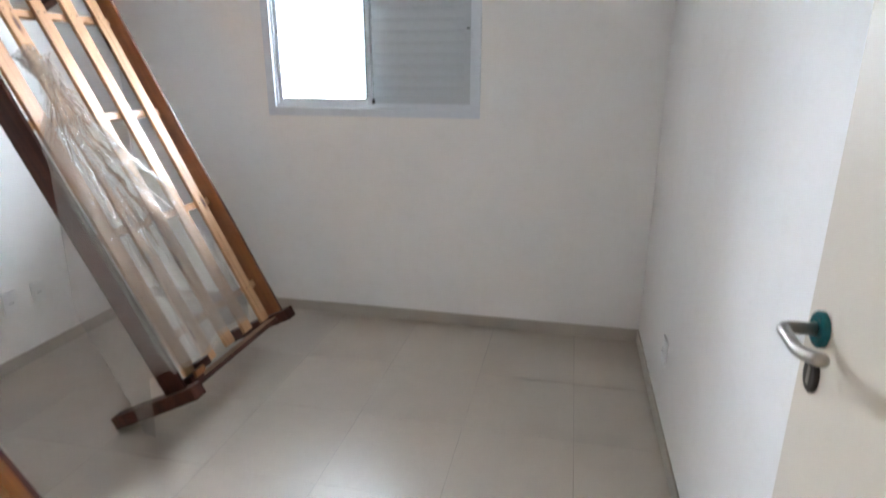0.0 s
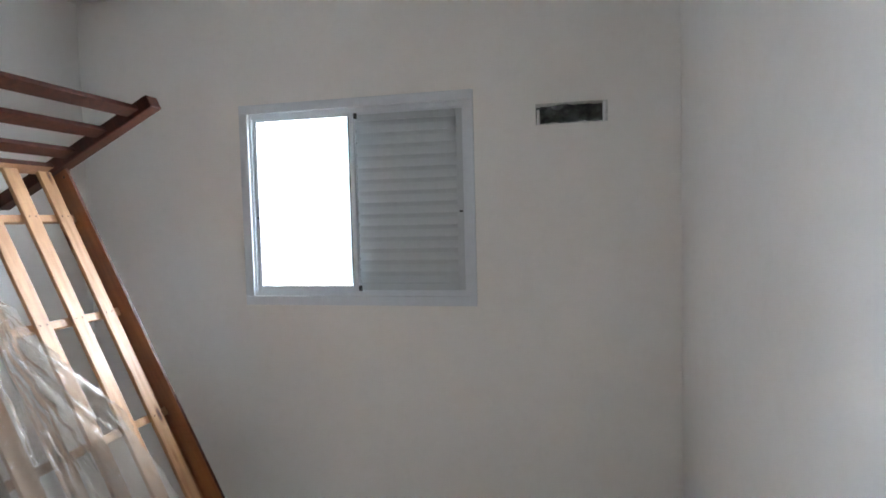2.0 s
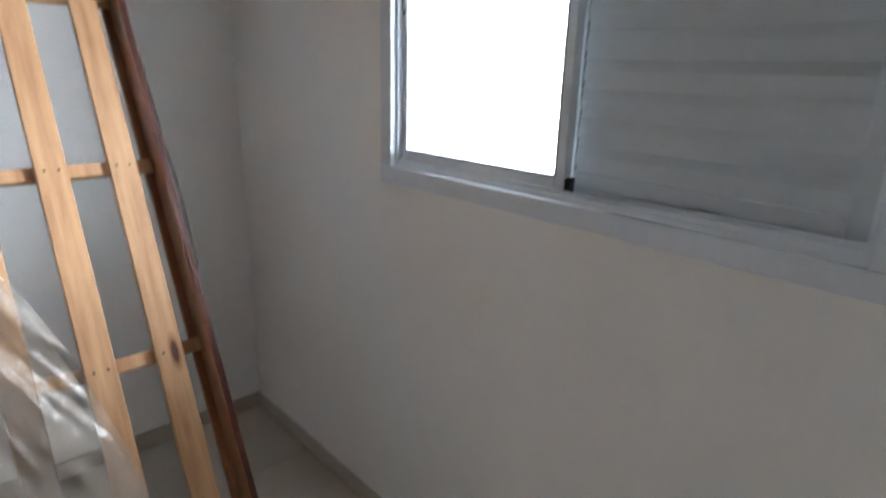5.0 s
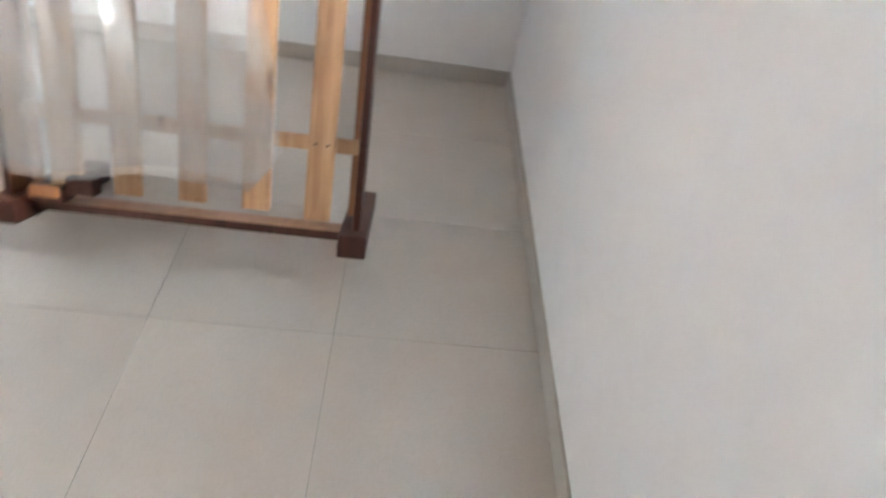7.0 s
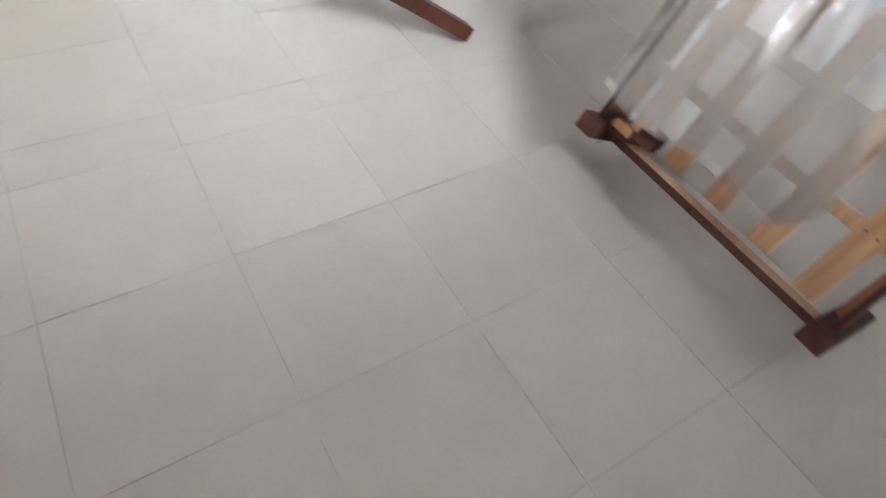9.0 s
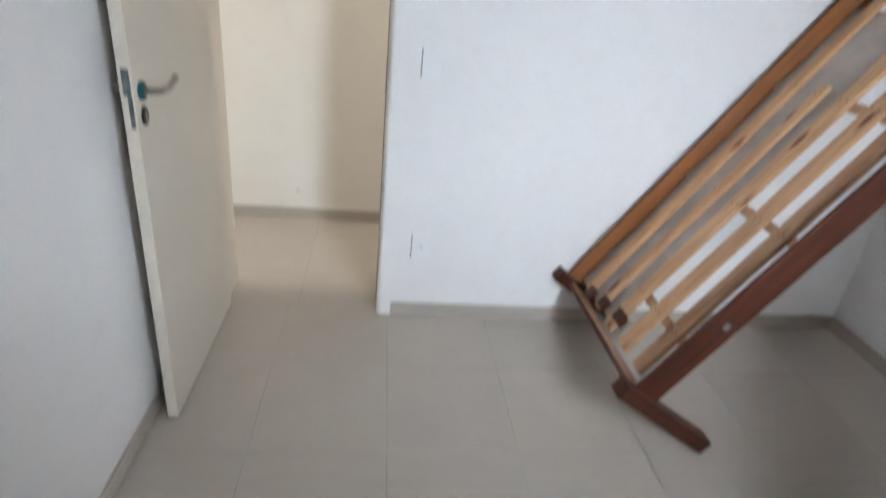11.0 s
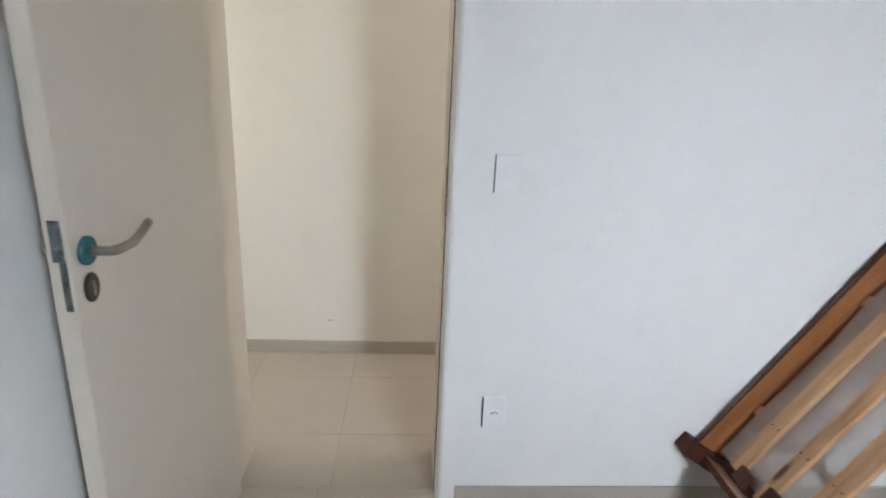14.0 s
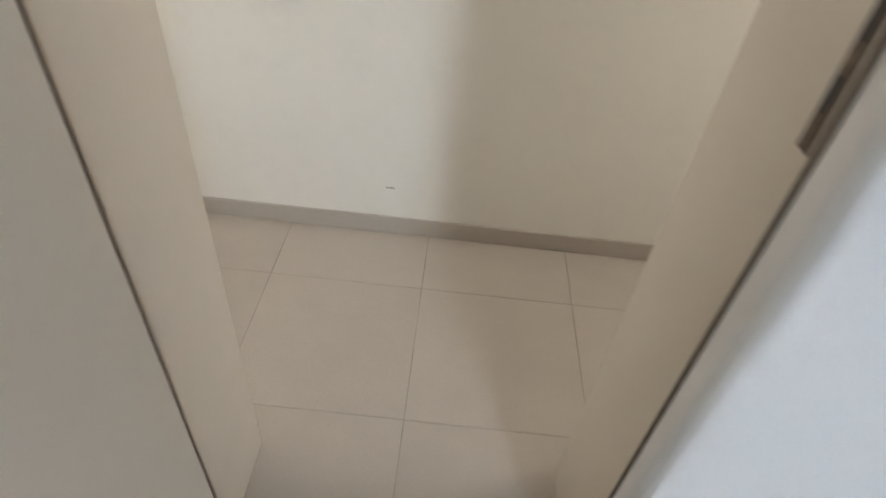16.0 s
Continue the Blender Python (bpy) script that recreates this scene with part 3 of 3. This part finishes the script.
def bed(name, theta, y_north, x_wall, seed, planks, battens, label):
    c, s = math.cos(radians(theta)), math.sin(radians(theta))
    x0, z0 = x_wall + BL * c + BH * s, BH * c
    m = Matrix(((-c, 0, s, x0), (0, -1, 0, y_north), (s, 0, c, z0), (0, 0, 0, 1)))
    e = empty(name, m)
    tagged(e, label, "bed", group="beds leaning on the wall")
    rnd = random.Random(seed)
    T = 0.018
    # side rails: dark outside and on the edges, honey-coloured inside
    for w0, w1, inner in ((0.021, 0.021 + T, 1), (BW - 0.021 - T, BW - 0.021, -1)):
        bm = bmesh.new()
        box(bm, 0.058, BL - 0.058, w0, w1, -0.105, 0.0, 0.003, 2)
        bm.normal_update()
        for f in bm.faces:
            f.material_index = 1 if f.normal.y * inner > 0.9 else 0
        r = part("side_rail", bm, (M_DARK, M_HONEY), e, "side rail, dark outside and honey-coloured inside")
        bm = bmesh.new()
        a, b_ = (w1, w1 + 0.02) if inner > 0 else (w0 - 0.02, w0)
        box(bm, 0.07, BL - 0.07, a, b_, -0.100, -0.0835, 0.002, 1)
        part("ledger", bm, M_HONEY, r)
    # posts
    for n, u0, top in (("foot_post", 0.0, 0.045), ("head_post", BL - 0.058, 0.545)):
        for w0 in (0.0, BW - 0.070):
            bm = bmesh.new()
            box(bm, u0, u0 + 0.058, w0, w0 + 0.070, -BH, top, 0.007, 3)
            part(n, bm, M_DARK, e)
    # cross rails at both ends
    for n, u0 in (("foot_rail", 0.014), ("head_rail", BL - 0.044)):
        bm = bmesh.new()
        box(bm, u0 + (0.006 if u0 < 1 else 0.0), u0 + (0.03 if u0 < 1 else 0.024), 0.068, BW - 0.068, -0.095, -0.022, 0.004, 2)
        bm.normal_update()
        for f in bm.faces:
            f.material_index = 1 if (f.normal.x > 0.9 and u0 < 1) or (f.normal.x < -0.9 and u0 > 1) else 0
        part(n, bm, (M_DARK, M_RAW), e, "cross rail, dark outside and paler inside")
    # headboard bars
    for n0 in (0.050, 0.235, 0.420):
        bm = bmesh.new()
        box(bm, BL - 0.040, BL - 0.018, 0.058, BW - 0.058, n0, n0 + 0.066, 0.004, 2)
        part("headboard_bar", bm, M_DARK, e)
    # battens across, slats along
    for u in battens:
        bm = bmesh.new()
        d = rnd.uniform(-0.004, 0.004)
        box(bm, u - 0.018 + d, u + 0.018 + d, 0.0392, BW - 0.0392, -0.083, -0.0615, 0.003, 1)
        part("batten", bm, M_PINE, e)
    for w, width, u0, u1, lean in planks:
        bm = bmesh.new()
        box(bm, 0, u1 - u0, -width / 2, width / 2, -0.009, 0.009, 0.0025, 1)
        p = part("slat", bm, M_PINE, e)
        p.matrix_local = pose(u0, w, -0.052, 0, 0, lean)
        for u in battens:
            if u0 < u < u1:
                for q in (-0.015, 0.015):
                    b2 = bmesh.new()
                    b2.verts.ensure_lookup_table()
                    box(b2, u - u0 - 0.003, u - u0 + 0.003, q - 0.003, q + 0.003, 0.0088, 0.0096)
                    part("nail", b2, M_BRONZE, p)
    return e, m


A_PLANKS = [(0.134, 0.066, 0.060, 1.925, -0.8), (0.286, 0.068, 0.072, 1.93, -0.6), (0.440, 0.066, 0.074, 1.92, -0.1),
            (0.594, 0.066, 0.072, 1.93, 0.1), (0.735, 0.070, 0.080, 1.92, 0.0)]
B_PLANKS = [(0.146, 0.068, 0.080, 1.92, 0.4), (0.286, 0.072, 0.078, 1.93, -0.1), (0.434, 0.068, 0.072, 1.92, -0.2),
            (0.572, 0.050, 0.075, 1.258, -0.4), (0.488, 0.054, 1.485, 1.90, 15.0), (0.710, 0.056, 0.085, 1.93, 0.0)]
bed_a, MA = bed("bed_frame", 63.85, -0.4925, XW + 0.008, 3, A_PLANKS, (0.255, 0.738, 1.232, 1.70),
                "wooden single bed frame on end, half wrapped in plastic")
bed_b, MB = bed("bed_frame", 56.0, -2.112, XW + 0.055, 8, B_PLANKS, (0.270, 0.740, 1.222, 1.70),
                "wooden single bed frame with pine slats, leaning on end")


# short blocks left at the feet of both beds
def corner_block(parent, u0, u1, w0, w1, n0, n1, material, label):
    bm = bmesh.new()
    box(bm, u0, u1, w0, w1, n0, n1, 0.006, 2)
    part("corner_block", bm, material, parent, label)


corner_block(bed_a, 0.047, 0.082, BW - 0.150, BW - 0.071, -0.060, 0.004, M_DARK, "short dark block at the foot")
corner_block(bed_a, 0.066, 0.098, 0.722, 0.786, 0.0045, 0.022, M_HONEY, "small brown wooden offcut")
corner_block(bed_a, 0.072, 0.115, 0.652, 0.716, -0.0425, 0.002, M_DARK, "short dark block at the foot")
# dark spots near the slat ends, drawn as short blocks
for u, w in ((0.096, 0.650), (0.118, 0.530), (0.142, 0.400)):
    corner_block(bed_b, u - 0.026, u + 0.026, w - 0.027, w + 0.027, -0.0425, -0.018, M_DARK, "dark spot on the slats, drawn as a short block")
# small pale square on the outer face of the rail
sb = bmesh.new()
box(sb, 0.400, 0.424, 0.0196, 0.0208, -0.070, -0.046, 0.0003, 1)
part("rail_patch", sb, M_CONCRETE, bed_b, "small pale square patch on the dark rail")
for e_, ww in ((bed_a, 0.0388), (bed_b, BW - 0.0388)):
    for n_ in (-0.025, -0.080):
        sc = bmesh.new()
        side_ = 1 if ww < 0.4 else -1
        box(sc, 1.885, 1.895, min(ww, ww + side_ * 0.0012), max(ww, ww + side_ * 0.0012), n_ - 0.005, n_ + 0.005, 0.0004, 1)
        part("screw", sc, M_BRONZE, e_)


# ---- plastic wrap over the first bed ----
def plastic_wrap():
    """A cape of film gathered at one point by the upper rail, spread down over the slats, folded over the rail and hanging below it."""
    bm = bmesh.new()
    NU, NW, NH = 120, 96, 22
    TOP, NECK = 1.46, 1.33
    tc, ts = math.cos(radians(63.85)), math.sin(radians(63.85))

    def ease(x):
        x = max(0.0, min(1.0, x))
        return x * x * (3 - 2 * x)

    def along(u, pts):
        for (a, b_), (c, d) in zip(pts, pts[1:]):
            if u <= c:
                return b_ + (d - b_) * max(0, (u - a) / (c - a))
        return pts[-1][1]

    def north(u):
        return along(u, ((0.10, 0.285), (0.17, 0.225), (0.30, 0.225), (0.74, 0.325), (1.08, 0.465), (1.22, 0.575), (NECK, 0.665), (TOP, 0.630)))

    def south(u):
        return along(u, ((0.0, BW + 0.012), (0.96, BW + 0.012), (1.12, BW - 0.020), (1.24, BW - 0.070), (NECK, 0.775), (TOP, 0.815)))

    def folds(u, w, k):
        ang = math.atan2(w - 0.72, NECK + 0.03 - u)
        rad = math.hypot(w - 0.72, NECK + 0.03 - u)
        f = abs(noise.noise((ang * 6.5, rad * 0.8, 1.0 + k)))
        g = abs(noise.noise((ang * 17.0, rad * 1.6, 5.0 + k)))
        crease = 1 - abs(noise.noise((u * 7, w * 9, 2.0 + k)))
        small = 1 - abs(noise.noise((u * 19, w * 21, 7.0 + k)))
        grow = min(1, 0.25 + rad / 0.6)
        return grow * (0.046 * (1 - f) ** 3.5 + 0.017 * (1 - g) ** 3) + 0.013 * crease ** 3 + 0.006 * small ** 3

    # the bag's two layers; only the lower one hangs over the rail
    for layer in (0, 1):
        rows = []
        for i in range(NU + 1):
            v = i / NU
            row = []
            mid = 0.10 + (TOP - 0.10) * v
            wr = north(mid) + 0.010 * noise.noise((mid * 5, 0.3, 9.0))
            wl = south(mid) + 0.004 * noise.noise((mid * 7, 4.3, 2.0))
            for j in range(NW + 1):
                q = j / NW
                w = wr + (wl - wr) * q
                low = 0.160 - 0.012 * ease(q * 1.1) + 0.022 * noise.noise((w * 5, 0.0, 6.0))
                u = low + (TOP + 0.03 * noise.noise((w * 14, 2.0, 6.0)) - low) * v
                flat = 1.0 - 0.8 * ease((w - 0.80) / 0.06)
                n = -0.038 + 0.048 * ease((w - 0.46) / 0.37) + folds(u, w, layer * 3.7) * flat * (0.30 + 0.70 * ease(u / 0.9))
                n += 0.055 * math.exp(-((u - NECK) / 0.12) ** 2) + 0.05 * ease((u - NECK) / 0.10) * (0.5 + noise.noise((u * 9, w * 13, 3.0)))
                n += 0.012 * ease((0.16 - v * 1.6) / 0.16) * (1 + noise.noise((w * 11, 1.0, 3.0)))
                row.append((u - 0.02 * layer, w + 0.012 * layer * (1 - q), max(n, -0.0385) + 0.009 * layer * (1 - ease((w - 0.80) / 0.06))))
            # over the rail and straight down
            u0, w0, n0 = row[-1]
            fade = ease((1.02 - mid) / 0.30)
            drop = (0.30 + 0.05 * noise.noise((mid * 3, 1.0, 4.0))) * fade
            for k in range(1, NH + 1 if layer == 0 else 1):
                q = k / NH
                side = min(1.0, q * 3.0)
                hang = max(0.0, q - 1 / 3) * 1.5 * drop
                ripple = 0.010 * abs(noise.noise((mid * 6.0, q * 1.2, 8.0))) + 0.004 * noise.noise((mid * 15, q * 3, 3.0))
                u = u0 - ts * hang
                n = n0 - (0.108 * fade + 0.003) * side - tc * hang
                z = BH * tc + ts * u + tc * n
                if z < 0.03:
                    u, n = u + (0.03 - z) * ts, n + (0.03 - z) * tc
                row.append((u, w0 + 0.003 + max(0.0, ripple) * fade + 0.05 * hang, n))
            rows.append([bm.verts.new(p) for p in row])
        for r, t in zip(rows, rows[1:]):
            for k in range(len(r) - 1):
                bm.faces.new((r[k], r[k + 1], t[k + 1], t[k]))
    bmesh.ops.dissolve_degenerate(bm, dist=0.00005, edges=bm.edges[:])
    ob = part("plastic_sheet", bm, M_FILM, None, smooth=True)
    face_up(ob)
    ob.matrix_world = MA
    tagged(ob, "crumpled clear plastic wrap draped over the bed frame", "plastic wrap")


plastic_wrap()


def thin_film():
    """A loose sheet of film caught between the slats and the battens of the second bed."""
    bm = bmesh.new()
    NU, NW = 120, 40
    stops = (0.06, 0.270, 0.740, 1.222, 1.70)
    rows = []
    for i in range(NU + 1):
        u = 0.085 + 1.50 * i / NU
        w0 = 0.440 + 0.03 * noise.noise((u * 3, 2.0, 1.0)) - 0.03 * (1 - i / NU)
        sag = min(1.0, max(0.0, min(abs(u - k) for k in stops) - 0.025) / 0.12)
        row = []
        for j in range(NW + 1):
            w = w0 + (BW - 0.060 - w0) * j / NW
            crease = (1 - abs(noise.noise((u * 2.5, w * 5, 4.0)))) ** 3
            fine = (1 - abs(noise.noise((u * 13, w * 15, 9.0)))) ** 2
            row.append(bm.verts.new((u, w, -0.06125 - sag * (0.006 * crease + 0.003 * fine))))
        rows.append(row)
    for r, t in zip(rows, rows[1:]):
        for k in range(NW):
            bm.faces.new((r[k], r[k + 1], t[k + 1], t[k]))
    ob = part("plastic_sheet", bm, M_DULL_FILM, None, smooth=True)
    face_up(ob)
    ob.matrix_world = MB
    tagged(ob, "dull loose plastic film caught behind pine bed slats", "plastic wrap")


def film_strip():
    """A bowed strip of film clinging to the outer side of the first bed's rail."""
    bm = bmesh.new()
    NU, NN = 60, 10
    rows = []
    for i in range(NU + 1):
        q = i / NU
        u = 0.925 + 0.60 * q
        bow = math.sin(math.pi * min(1.0, q * 1.6 + 0.02)) ** 0.7 if q < 0.6 else max(0.0, 1 - (q - 0.6) / 0.4) * 0.25
        row = []
        for j in range(NN + 1):
            k = j / NN
            w = 0.0195 - 0.004 - max(0.0, bow) * 0.013 * math.sin(math.pi * (0.25 + 0.75 * k)) - 0.003 * abs(noise.noise((u * 14, k * 2, 5.0)))
            row.append(bm.verts.new((u, w, -0.012 - 0.085 * k)))
        rows.append(row)
    for r, t in zip(rows, rows[1:]):
        for k in range(NN):
            bm.faces.new((r[k], r[k + 1], t[k + 1], t[k]))
    ob = part("plastic_strip", bm, M_WHITE_FILM, None, smooth=True)
    ob.matrix_world = MA
    tagged(ob, "torn strip of shiny plastic film clinging to a bed rail", "plastic wrap")


thin_film()
film_strip()


# ---- floor: porcelain tiles on a grout bed ----
floor = boxes("floor", [(XW - 0.15, 0.15, -3.06, 0.15, -0.10, -0.0014), (HX0 - 0.15, HX1 + 0.15, YH - 0.15, -3.0601, -0.10, -0.0014)], M_GROUT)
tagged(floor, "glossy beige porcelain tile floor with thin joints", "floor", kind="structure")
tile_meshes = {}


def tile(x0, x1, y0, y1):
    w, d = round(x1 - x0 - JOINT, 4), round(y1 - y0 - JOINT, 4)
    if w < 0.01 or d < 0.01:
        return
    if (w, d) not in tile_meshes:
        bm = bmesh.new()
        box(bm, -w / 2, w / 2, -d / 2, d / 2, -0.009, 0.0)
        tile_meshes[(w, d)] = mesh_of("tile", bm, M_TILE)
    t = new("tile", tile_meshes[(w, d)])
    t.parent = floor
    rnd = random.Random(round(x0 * 91 + y0 * 37, 3))
    t.location = ((x0 + x1) / 2, (y0 + y1) / 2, rnd.uniform(-0.0004, 0.0))


def cuts(lo, hi, first, step):
    k = math.ceil((lo - first) / step)
    inside = []
    while first + k * step < hi - 1e-6:
        if first + k * step > lo + 1e-6:
            inside.append(first + k * step)
        k += 1
    return [lo, *inside, hi]


RX, RY = cuts(XW, 0.0, -0.350, TILE), [-3.060, -2.590, -2.128, -1.955, -1.485, -1.020, -0.555, 0.0]
for a, b_ in zip(RX, RX[1:]):
    for p, q in zip(RY, RY[1:]):
        if q <= YS + 0.0 and (b_ < DX0 or a > DX1):
            continue
        tile(a, b_, p, q)
QX, QY = cuts(HX0, HX1, -0.389, TILE), [YH, -3.832, -3.375, -3.060]
for a, b_ in zip(QX, QX[1:]):
    for p, q in zip(QY, QY[1:]):
        tile(a, b_, p, q)
